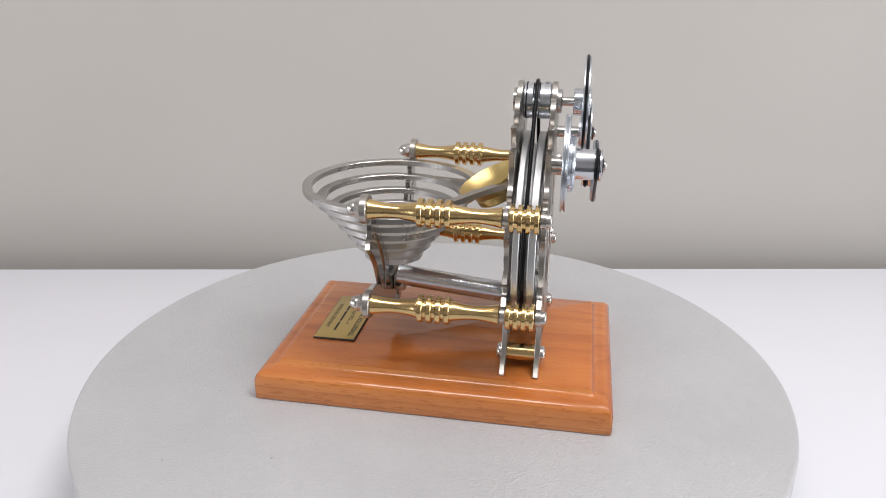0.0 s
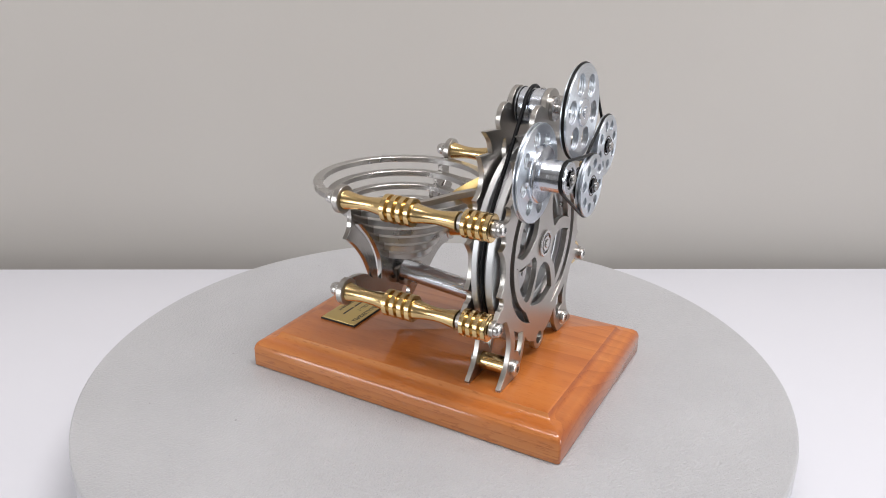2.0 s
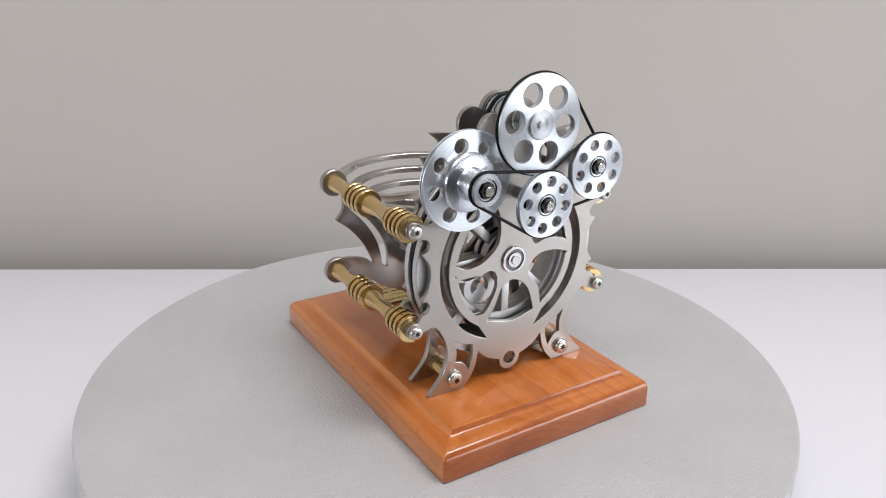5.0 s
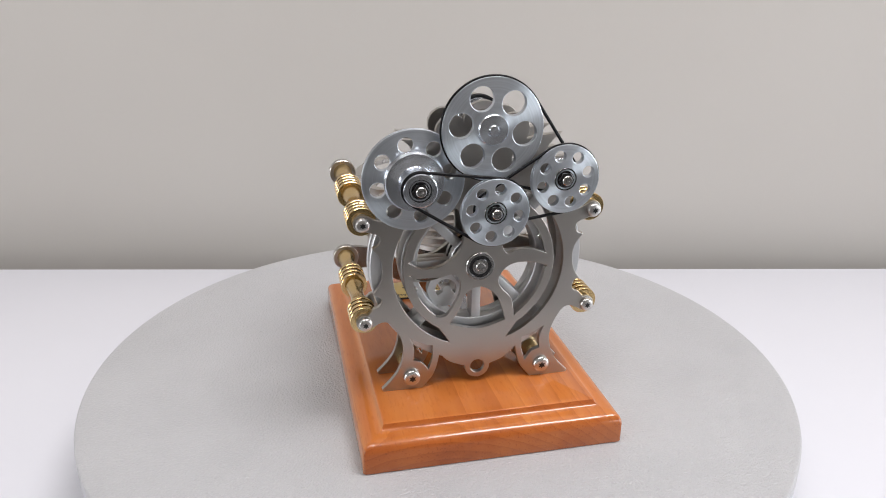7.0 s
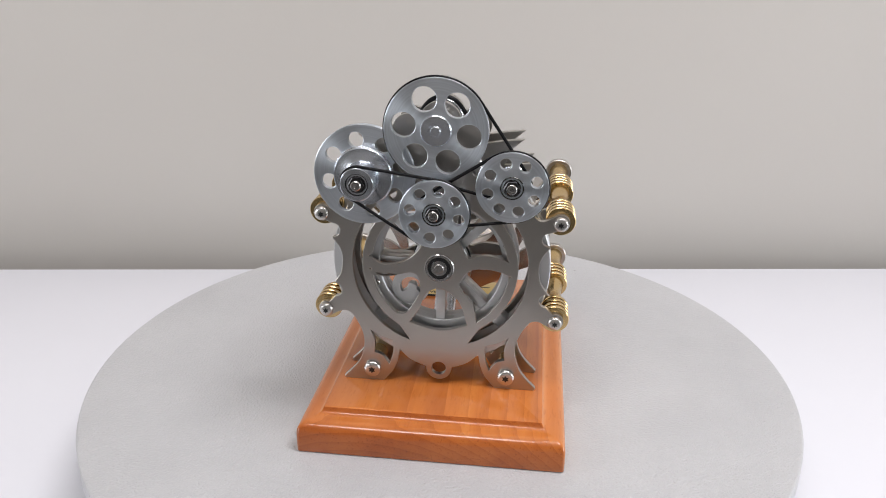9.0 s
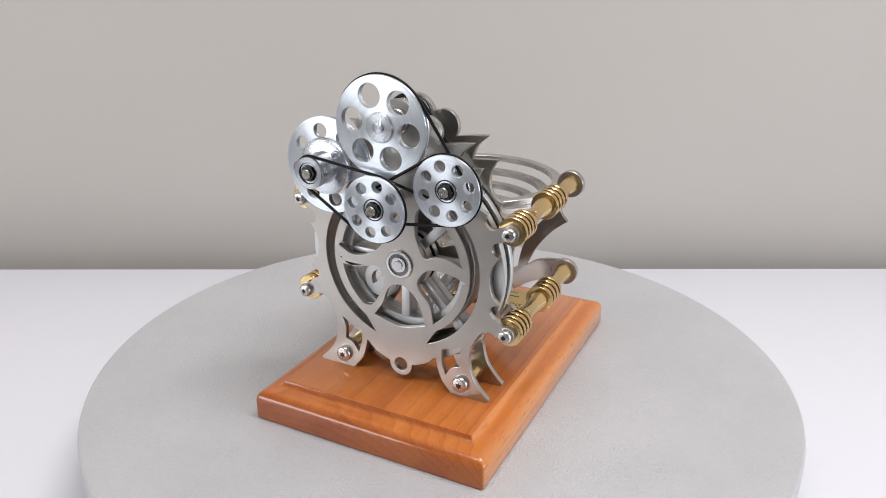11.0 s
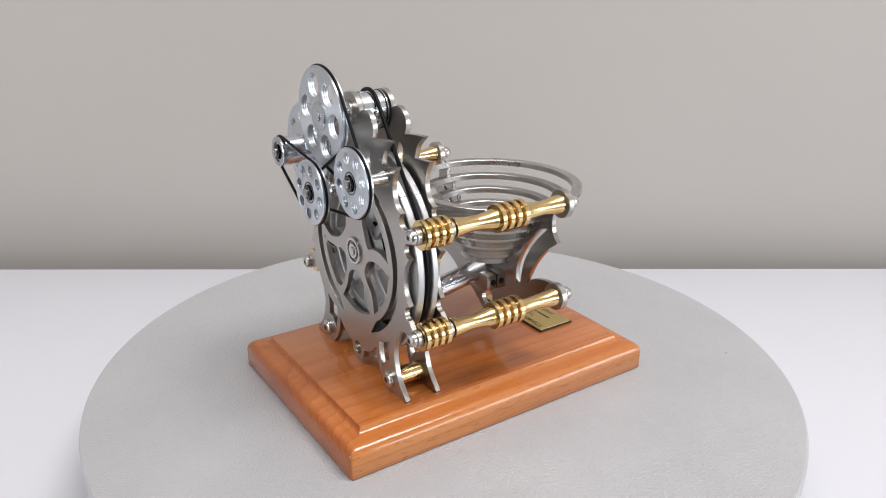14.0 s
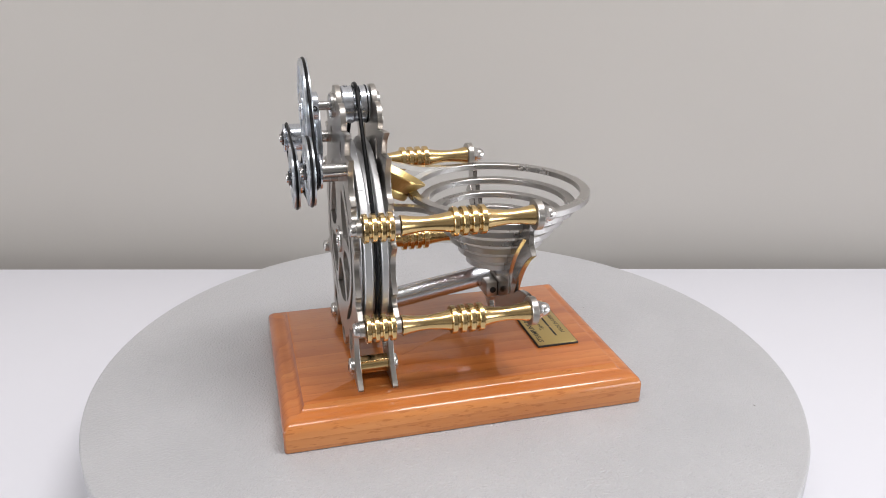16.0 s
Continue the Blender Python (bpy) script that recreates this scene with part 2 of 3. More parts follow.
def joined(*meshes):
    """Several shapes as one mesh; flat faces stay flat."""
    bm = bmesh.new()
    for me in meshes:
        bm.from_mesh(me)
    me = bpy.data.meshes.new("mesh")
    bm.to_mesh(me)
    bm.free()
    flat = [not f.use_smooth for f in me.polygons]
    shade(me, 30)
    me.polygons.foreach_set("use_smooth", [not f for f in flat])
    return me


def moved(me, x=0, y=0, z=0, rx=0, ry=0, rz=0):
    me = me.copy()
    me.transform(pose(x * MM, y * MM, z * MM, rx, ry, rz))
    return me


def part(name, me, mat, parent, label="", at=None):
    """One mesh object under a thing or a part; at: its place in the parent, in millimetres."""
    if not me.materials:
        me.materials.append(mat)
    ob = new(name, me)
    ob.parent = parent
    if at is not None:
        ob.location = Vector(at) * MM
    if label:
        tagged(ob, label)
    return ob


def arc(cx, cz, r, a0, a1, n=10):
    return [(cx + r * math.cos(radians(a0 + (a1 - a0) * i / n)), cz + r * math.sin(radians(a0 + (a1 - a0) * i / n))) for i in range(n + 1)]


def smooth(pts, n=6):
    """A smooth line through points."""
    out = []
    for i in range(len(pts) - 1):
        p0, p1, p2, p3 = pts[max(i - 1, 0)], pts[i], pts[i + 1], pts[min(i + 2, len(pts) - 1)]
        for k in range(n):
            t = k / n
            out.append(tuple(0.5 * (2 * b + (c - a) * t + (2 * a - 5 * b + 4 * c - d) * t * t + (3 * b - a - 3 * c + d) * t ** 3)
                             for a, b, c, d in zip(p0, p1, p2, p3)))
    return out + [pts[-1]]


def ring_of(pts, n=6):
    """A smooth closed line through points."""
    k = len(pts)
    return smooth([pts[-1], *pts, pts[0], pts[1]], n)[n:n + n * k]


def flip(pts):
    return [(-x, z) for x, z in reversed(pts)]


def circle(cx, cz, r, n=32):
    return arc(cx, cz, r, 0, 360 * (n - 1) / n, n - 1)


# ---- room ----
def slab(name, x0, x1, y0, y1, z0, z1, mat, label, category):
    ob = new(name, box(x0 * 1000, x1 * 1000, y0 * 1000, y1 * 1000, z0 * 1000, z1 * 1000, 0))
    ob.data.materials.append(mat)
    return tagged(ob, label, category, kind="structure")


BACK, FRONT, LEFT, RIGHT = 0.292, -4.2, -2.2, 2.2
slab("floor", LEFT - 0.1, RIGHT + 0.1, FRONT - 0.1, BACK + 0.1, FLOOR - 0.1, FLOOR, FLOOR_MAT, "dark grey office carpet floor", "floor")
slab("ceiling", LEFT - 0.1, RIGHT + 0.1, FRONT - 0.1, BACK + 0.1, CEIL, CEIL + 0.1, CEILING, "plain white painted ceiling", "ceiling")
slab("wall_north", LEFT - 0.1, RIGHT + 0.1, BACK, BACK + 0.1, FLOOR, CEIL, WALL, "plain beige painted wall behind the table", "wall")
slab("wall_south", LEFT - 0.1, RIGHT + 0.1, FRONT - 0.1, FRONT, FLOOR, CEIL, WALL, "plain beige painted wall", "wall")


def window_wall(name, x0, x1, y0, y1, a, b):
    """A wall with one window opening from a to b along it."""
    lo, hi, sill, head = FLOOR * 1000, CEIL * 1000, -60, 740
    bits = [(x0, x1, y0, a, lo, hi), (x0, x1, b, y1, lo, hi), (x0, x1, a, b, lo, sill), (x0, x1, a, b, head, hi)]
    ob = new(name, joined(*[box(*q, 0) for q in bits]))
    ob.data.materials.append(WALL)
    return tagged(ob, "plain beige painted wall with a window opening", "wall", kind="structure")


window_wall("wall_east", 2200, 2300, -4200, 292, -2110, -90)
window_wall("wall_west", -2300, -2200, -4200, 292, -2210, -590)

# ---- table ----
table = tagged(new("table"), "white laminate table standing before a beige wall", "table")
table.location = (0, 0, TABLE)
part("tabletop", box(-1300, 1150, -232, 247, -28, 0, 1.5), TABLETOP, table)
for lx in (-1200, 1050):
    for ly in (-190, 180):
        part("leg", box(-22, 22, -22, 22, -740, -28, 1), POLISHED, table, at=(lx, ly, 0))
table.rotation_euler = (0, 0, radians(1.4))

# ---- turntable ----
turntable = tagged(new("turntable"), "round grey leatherette display turntable on a white table", "turntable")
part("motor_base", lathe([(0, -50), (120, -50), (122, -48), (122, -16), (118, -13), (0, -13)], 96, False, "z"), PLASTIC, turntable, "light grey plastic motor base")
R = 188.4
plate = part("plate", moved(lathe([(0, -12.5), (R - 2, -12.5), (R - 0.4, -11.5), (R, -10), (R, -1.4), (R - 0.3, -0.6), (R - 0.9, -0.1), (R - 1.6, 0), (0, 0)], 256, False, "z"), y=2.8),
             LEATHER, turntable, "round grey leatherette plate")

# ---- the rolling-ball machine ----
machine = tagged(new("rolling_ball_machine"), "steel and brass rolling-ball machine on a varnished wooden base", "kinetic sculpture")


def wooden_base():
    """Moulded board: upright sides, a round shoulder, a ledge, and a raised panel."""
    prof = [(0.7, -1.0), (0.15, -0.85), (0, -0.4), (0, 8.8), (0.3, 10.4), (1.1, 12.0), (2.5, 13.2), (4.2, 13.9), (5.8, 14.05), (7.2, 14.1), (8.5, 14.35), (9.5, 14.9), (10.2, 15.7), (10.6, 16.6), (10.9, 17.1), (11.6, 17.4)]
    verts, faces = [], []
    for inset, z in prof:
        hx, y0, y1 = 61.5 - inset, -92.8 + inset, 88.3 - inset
        r = max(1.6 - inset * 0.1, 0.5)
        for cx, cy, a0 in ((hx - r, y1 - r, 0), (-hx + r, y1 - r, 90), (-hx + r, y0 + r, 180), (hx - r, y0 + r, 270)):
            for k in range(5):
                a = radians(a0 + 22.5 * k)
                verts.append((cx + r * math.cos(a), cy + r * math.sin(a), z))
    n = 20
    for i in range(len(prof) - 1):
        for k in range(n):
            faces.append([i * n + k, i * n + (k + 1) % n, (i + 1) * n + (k + 1) % n, (i + 1) * n + k])
    faces += [list(range(n)), [(len(prof) - 1) * n + k for k in range(n)]]
    return mesh_from(verts, faces, 28)


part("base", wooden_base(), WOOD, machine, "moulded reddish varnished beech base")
TOP = 17.4

# nameplate
name_plate = part("nameplate", box(-26.5, 26.5, 44.6, 67.8, TOP, TOP + 1.0, 0.15), INK, machine, "engraved brass nameplate with black lettering")
part("brass_face", box(-26.0, 26.0, 45.1, 67.3, TOP + 1.0, TOP + 1.35, 0.1), PLATE_BRASS, name_plate)


def lettering(text, size, y, bold=0.0):
    cu = bpy.data.curves.new("shape", "FONT")
    cu.body, cu.size, cu.align_x, cu.align_y, cu.extrude, cu.offset = text, size, "CENTER", "CENTER", 0.04, bold
    cu.resolution_u = 3
    return curve_mesh(cu, Matrix.Translation((0, y, TOP + 1.36)) @ Matrix.Rotation(math.pi, 4, "Z"))


part("lettering", lettering("STEAMPUNK ROLLERBALL", 3.9, 48.3, 0.06), INK, name_plate)
part("lettering", lettering("Type ROLL-1", 3.5, 53.6), INK, name_plate)
for x0, x1 in ((-17.5, -7.5), (-6.0, 6.5), (7.5, 17.5)):
    part("lettering_bar", box(x0, x1, 58.0, 59.1, TOP + 1.34, TOP + 1.42, 0), INK, name_plate)
part("lettering", lettering("MADE IN GERMANY", 3.3, 63.8), INK, name_plate)

# -- the two cut side plates --
CZ = 79.4     # height of the flywheel's axle
COL = ((-54.2, 103.7), (54.2, 103.7), (-54.2, 55.0), (54.2, 55.0))


def plate_outline():
    half = arc(0, 147, 9.4, 90, -12, 10)
    half += arc(14.0, 143.2, 7.4, 128, -35, 12)
    half += smooth([(20.2, 138.9), (28, 140.2), (36.5, 141.0)], 3)
    half += smooth([(36.5, 141.0), (31.0, 136.0), (28.3, 129.6)], 5)[1:]
    half += smooth([(28.3, 129.6), (34, 130.0), (40.8, 130.6)], 3)[1:]
    half += smooth([(40.8, 130.6), (37.8, 125.0), (37.2, 119.0), (39.5, 113.5), (43.8, 110.8)], 5)[1:]
    half += arc(46.0, 107.8, 3.6, 125, 290, 10)
    half += arc(54.2, 103.7, 4.0, 110, -110, 12)
    half += arc(49.6, 95.4, 3.3, 90, 270, 10)
    half += smooth([(50.2, 91.6), (46.6, 86.5), (45.6, 80.8), (46.8, 74.0), (50.0, 69.2)], 5)
    half += arc(49.6, 65.3, 3.3, 90, 270, 10)
    half += arc(54.2, 55.0, 4.0, 110, -110, 12)
    half += smooth([(49.5, 53.2), (46.0, 54.6), (42.6, 53.6), (40.0, 50.0), (37.3, 44.0), (36.4, 37.5), (38.3, 29.5), (42.0, 23.8), (47.0, 18.6)], 4)
    half += [(46.4, TOP), (27.2, TOP)]
    half += smooth([(26.6, 18.2), (22.4, 23.5), (20.2, 29.0), (19.0, 35.2)], 4)
    half += smooth([(19.0, 35.2), (13.8, 30.2), (6.2, 27.0)], 4)[1:]
    half += arc(0, 26.3, 6.1, 2, -90, 8)
    return half + flip(half)[1:-1]


def plate_holes(axle_r):
    holes = [circle(0, 26.3, 3.5), circle(0, CZ, axle_r), circle(0, 147, 3)]
    win = smooth([(33.2, 44.8), (28, 41.6), (22.3, 39.8)], 3) + smooth([(22.3, 39.8), (22.3, 33.5), (24.4, 26.8)], 3)[1:] + \
        smooth([(24.4, 26.8), (27.5, 31.3), (31.6, 32.8)], 3)[1:] + smooth([(31.6, 32.8), (31.3, 39), (33.2, 44.8)], 3)[1:-1]
    cres = arc(0, CZ, 41.0, -70, 62, 24) + arc(0, CZ, 36.2, 54, -58, 24)
    slot = [(16 + 2.6 * math.cos(a), 129 + 5.2 * math.sin(a)) for a in np.linspace(0, 2 * math.pi, 20, endpoint=False)]
    for h in (win, cres, slot):
        holes += [h, flip(h)]
    bottom = smooth([(-14.2, 50.4), (-9.6, 57.5), (-6.4, 65.6), (0, 68.8), (6.4, 65.6), (10.5, 60), (13.4, 50.2)], 4) + smooth([(13.4, 50.2), (0, 46.9), (-14.2, 50.4)], 5)[1:-1]
    low = smooth([(33.4, 76.6), (26.5, 79.0), (18.5, 79.6), (12.8, 77.4), (9.4, 71.8), (11.0, 67.0), (15.8, 61.5), (17.8, 52.0)], 4) + arc(0, CZ, 32.2, -54, -6, 8)
    up = smooth([(32.4, 83.4), (25.5, 86.0), (18.5, 86.2), (13.2, 84.6), (10.6, 88.5), (8.2, 96), (8.6, 105), (11.4, 109)], 4) + arc(0, CZ, 31.8, 66, 10, 8)
    low_left = smooth([(-8.9, 72.3), (-9.0, 66.5), (-12.0, 60.0), (-15.8, 54.8), (-20.4, 54.4)], 4) + arc(0, CZ, 32.2, 231, 184, 8) + \
        smooth([(-33.4, 77.2), (-27.2, 73.8), (-20.0, 74.8), (-14.0, 76.4), (-10.4, 75.3)], 4)
    up_left = smooth([(-33.6, 83.4), (-27.1, 79.7), (-20.0, 80.3), (-15.3, 82.4), (-11.0, 86.0), (-8.6, 90.0), (-8.0, 97.0), (-9.2, 104.0), (-11.6, 108.4)], 4) + \
        arc(0, CZ, 31.8, 114, 170, 8)
    return holes + [bottom, low, low_left, up, up_left]


FRONT_Y, BACK_Y = (-55.4, -52.8), (-38.6, -36.0)
front_plate = part("front_plate", sheet(plate_outline(), plate_holes(5.6), *FRONT_Y), STEEL, machine, "brushed steel side plate with curved cut-outs")
back_plate = part("back_plate", sheet(plate_outline(), plate_holes(5.6), *BACK_Y), STEEL, machine, "brushed steel side plate with curved cut-outs")

# axle bearing in each plate
bearing = lathe([(2.2, -0.6), (2.2, 3.6), (5.5, 3.6), (5.5, 0.8), (6.9, 0.8), (6.9, -0.2), (6.6, -0.5), (5.4, -0.5), (5.2, 0.3), (3.9, 0.3), (3.7, -0.6)], 48)
for y in (FRONT_Y[0] - 0.6, BACK_Y[0] - 0.4):
    b = part("bearing", bearing, POLISHED, machine, "steel ball bearing", at=(0, y, CZ))
    part("seal", lathe([(3.8, 0.0), (5.3, 0.0), (5.3, 0.6), (3.8, 0.6)], 40), GUNMETAL, b, "grey bearing seal")
    part("axle_end", lathe([(0, -1.2), (1.9, -1.2), (2.2, -0.9), (2.2, 3), (0, 3)], 32, False), POLISHED, b)

# -- flywheel between the plates --
def wheel_rim():
    """Two outer discs with a deep belt groove between them."""
    return lathe([(43.5, -51.2), (50.6, -51.2), (51.0, -50.8), (51.0, -47.9), (50.7, -47.5), (49.6, -47.2), (44.6, -47.0), (44.6, -43.8), (49.6, -43.6), (50.7, -43.3), (51.0, -42.9), (51.0, -40.6), (50.6, -40.2), (43.5, -40.2), (43.0, -40.7), (43.0, -50.7)], 160)


wheel = part("flywheel", wheel_rim(), WHEEL_ALU, machine, "satin aluminium flywheel with a belt groove", at=(0, 0, CZ))
part("inner_ring", lathe([(29.4, -50.6), (36.0, -50.6), (36.4, -50.2), (36.4, -40.8), (36.0, -40.4), (29.4, -40.4), (29.0, -40.8), (29.0, -45.3), (29.3, -45.6), (29.0, -45.9), (29.0, -50.2)], 128), WHEEL_ALU, wheel)
# each spoke is two bars laid together, with a fine joint between them
SPOKE = joined(box(-2.2, 2.2, -50.0, -45.65, 12, 30, 0.3), box(-2.2, 2.2, -45.35, -41.0, 12, 30, 0.3), box(-1.9, 1.9, -45.8, -45.2, 12, 30, 0))
LINK = box(-3.0, 3.0, -49.6, -41.4, 35.5, 44, 0.5)
for k in range(8):
    if k != 5:
        part("spoke", moved(SPOKE, ry=45 * k), WHEEL_ALU, wheel)
    if k % 2:
        part("link", moved(LINK, ry=45 * k), WHEEL_ALU, wheel)
# in place of one spoke, a round pocket with a hook-shaped slot
hook = arc(0, 0, 5.0, -30, 215, 22) + arc(0.6, -0.4, 2.3, 200, -10, 16)
part("ball_pocket", moved(sheet(circle(0, 0, 9.0, 44), [hook], -48.6, -44.8, 0.3), x=-14.6, z=-13.6), WHEEL_ALU, wheel, "round aluminium pocket with a hooked slot")
part("spoke", moved(box(-2.2, 2.2, -48.4, -45.0, 28, 30, 0.2), ry=225), WHEEL_ALU, wheel)
for a in (20, 200):
    part("stud", moved(lathe([(0, -52.0), (1.3, -52.0), (1.6, -51.7), (1.6, -50.6), (0, -50.6)], 20, False), x=32.4 * math.cos(radians(a)), z=32.4 * math.sin(radians(a))), POLISHED, wheel)
part("wheel_hub", lathe([(2.3, -50.8), (12.8, -50.8), (13.3, -50.3), (13.3, -46.6), (12.4, -46.2), (12.4, -44.2), (13.3, -43.8), (13.3, -41.0), (12.8, -40.5), (2.3, -40.5)], 64), WHEEL_ALU, wheel)
part("hub_ring", lathe([(12.3, -46.1), (13.3, -46.1), (13.8, -45.6), (13.8, -44.8), (13.3, -44.3), (12.3, -44.3)], 64), RUBBER, wheel, "black rubber ring round the hub")
for y0, y1 in ((-51.15, -47.9), (-42.9, -40.25)):
    part("joint", moved(box(-0.14, 0.14, y0, y1, 48.5, 51.05, 0), ry=45), DARK, wheel, "thin dark joint across the rim")
part("axle", lathe([(0, -56), (2.2, -56), (2.2, -34), (0, -34)], 24, False), POLISHED, wheel)


def loop(c1, r1, c2, r2, y, n=40):
    """An open belt round two pulleys."""
    d = math.dist(c1, c2)
    base = math.atan2(c2[1] - c1[1], c2[0] - c1[0])
    off = math.acos((r1 - r2) / d)
    pts = []
    for i in range(n + 1):
        a = base + off + (2 * math.pi - 2 * off) * i / n
        pts.append((c1[0] + r1 * math.cos(a), y, c1[1] + r1 * math.sin(a)))
    for i in range(n + 1):
        a = base - off + 2 * off * i / n
        pts.append((c2[0] + r2 * math.cos(a), y, c2[1] + r2 * math.sin(a)))
    return pts


part("drive_belt", rod(loop((0, CZ), 49.6, (0, 147), 9.6, -45.4, 60), 0.98, True), RUBBER, machine, "black rubber round belt")
# lift pulley at the top, between the plates
lift = part("lift_pulley", lathe([(0, -52.4), (8.4, -52.4), (8.8, -52), (8.8, -47.2), (8.2, -46.4), (8.2, -44.4), (8.8, -43.6), (8.8, -39.6), (8.4, -39.2), (0, -39.2)], 56, False), ALU, machine, at=(0, 0, 147))
part("o_ring", lathe([(8.2, -40.9), (9.0, -40.9), (9.15, -40.6), (9.0, -40.3), (8.2, -40.3)], 48), RUBBER, lift)
part("grub_screw", lathe([(0, 8.2), (1.1, 8.2), (1.2, 9.1), (0.6, 9.1), (0.5, 8.8), (0, 8.8)], 20, False, "z"), POLISHED, lift, at=(0, -50.2, 0))
for y0, y1 in ((-57.8, -55.4), (-36.0, -34.2)):
    part("flange", lathe([(0, y0), (5.2, y0), (5.8, y0 + 0.5), (5.8, y1), (0, y1)], 40, False), POLISHED, lift)

# -- pulleys on the front --
LEFT_C, LOW_C, IDLER_C, TOP_C = (-32.4, 124.6), (0.2, 112.7), (32.4, 124.5), (0, 147)


def disc_sheet(r, hole_r, pitch, count, y0, y1, turn=0.0, bore=2.4):
    hs = [circle(pitch * math.cos(radians(turn + 360 * k / count)), pitch * math.sin(radians(turn + 360 * k / count)), hole_r, 28) for k in range(count)]
    return sheet(circle(0, 0, r, 96), hs + [circle(0, 0, bore, 20)], y0, y1, 0.22)


def grooved_disc(name, r, hole_r, pitch, count, y, turn, label, at, w=3.0):
    """A pulley disc: two cheeks and a narrower web between them that holds the belt."""
    c = w * 0.16
    ob = part(name, disc_sheet(r, hole_r, pitch, count, y - w / 2, y - c, turn), ALU_FACE, machine, label, at=at)
    part("cheek", disc_sheet(r, hole_r, pitch, count, y + c, y + w / 2, turn), ALU_FACE, ob)
    part("web", disc_sheet(r - 1.0, hole_r, pitch, count, y - c, y + c, turn), ALU_FACE, ob)
    return ob


def clip_and_nut(parent, y):
    """Spring clip, hexagon collar and shaft end in front of a pulley."""
    part("bearing", lathe([(2.4, y + 1), (2.4, y - 0.1), (3.8, y - 0.1), (3.9, y + 0.4), (4.4, y + 0.4), (4.5, y - 0.2), (4.9, y - 0.2), (5.2, y + 0.2), (5.2, y + 1)], 40), GUNMETAL, parent, "dark polished steel bearing ring")
    hexa = circle(0, 0, 3.6, 6)
    part("nut", sheet(hexa, [circle(0, 0, 1.9, 20)], y - 1.5, y - 0.2, 0.2), GUNMETAL, parent)
    part("shaft_end", lathe([(0, y - 2.6), (0.5, y - 2.6), (0.6, y - 2.3), (0.8, y - 2.6), (1.9, y - 2.6), (2.2, y - 2.3), (2.2, y), (0, y)], 28, False), POLISHED, parent)


def pulley(name, c, r, hole_r, pitch, count, y, turn, label):
    return grooved_disc(name, r, hole_r, pitch, count, y, turn, label, (c[0], 0, c[1]))


top_p = pulley("large_pulley", TOP_C, 22.0, 5.25, 13.9, 6, -69.0, 51, "large aluminium belt pulley with six round holes")
part("hub", lathe([(0, -72.0), (1.9, -72.0), (2.1, -71.8), (2.2, -71.1), (2.8, -71.1), (2.9, -71.4), (6.2, -71.4), (6.6, -71.0), (6.6, -63.6), (6.2, -63.2), (2.4, -63.2), (0, -63)], 56, False), ALU, top_p)
part("shaft", lathe([(0, -71.0), (2.2, -71.0), (2.2, -54), (0, -54)], 28, False), POLISHED, top_p)
part("grub_screw", lathe([(0, 5.9), (1.2, 5.9), (1.3, 6.7), (0.7, 6.7), (0.6, 6.2), (0, 6.2)], 20, False, "x"), DARK, top_p, at=(0.2, -65.3, 0))

idler_p = pulley("small_pulley", IDLER_C, 15.3, 2.5, 10.6, 8, -71.6, 16, "aluminium belt pulley with eight round holes")
clip_and_nut(idler_p, -73.1)
part("shaft", lathe([(0, -73), (3.1, -73), (3.1, -53.6), (2.9, -53.3), (0, -53.3)], 32, False), POLISHED, idler_p)
part("step_pulley", lathe([(3, -70), (8.0, -70), (8.0, -69.4), (7.0, -68.5), (8.0, -67.4), (8.0, -66.6), (3, -66.6)], 48), ALU, idler_p)

low_p = pulley("small_pulley", LOW_C, 15.0, 2.5, 10.6, 8, -76.0, 35, "aluminium belt pulley with eight round holes")
clip_and_nut(low_p, -77.5)
part("shaft", lathe([(0, -77), (3.1, -77), (3.1, -53.6), (2.9, -53.3), (0, -53.3)], 32, False), POLISHED, low_p)
part("step_pulley", lathe([(3, -74.4), (8.0, -74.4), (8.0, -73), (7.0, -71.8), (8.0, -70.6), (8.0, -69.8), (3, -69.8)], 48), ALU, low_p)

left_p = grooved_disc("flanged_pulley", 22.4, 3.4, 16.0, 8, -61.9, 12, "large flanged aluminium pulley with eight round holes", (LEFT_C[0], 0, LEFT_C[1]), 2.6)
part("hub", lathe([(3, -62), (13.0, -62.6), (13.2, -64.4), (12.6, -64.8), (12.9, -65.6), (12.5, -66.2), (8.0, -66.2), (7.3, -66.5), (7.1, -67.3), (7.1, -74.4), (6.6, -75.2), (6.6, -76.6), (7.2, -77.2), (7.2, -78.0), (6.9, -78.2), (4.9, -78.2), (4.9, -77.6), (3, -77.6)], 72), ALU, left_p)
clip_and_nut(left_p, -77.6)
part("shaft", lathe([(0, -77), (3.1, -77), (3.1, -53.6), (2.9, -53.3), (0, -53.3)], 32, False), POLISHED, left_p)

part("round_belt", rod(loop(LEFT_C, 7.3, LOW_C, 14.9, -76.0), 0.72, True), RUBBER, machine, "thin black rubber belt")
part("round_belt", rod(loop(LOW_C, 7.8, IDLER_C, 15.2, -71.7), 0.72, True), RUBBER, machine, "thin black rubber belt")
part("round_belt", rod(loop(IDLER_C, 7.8, TOP_C, 22.0, -68.9), 0.72, True), RUBBER, machine, "thin black rubber belt")

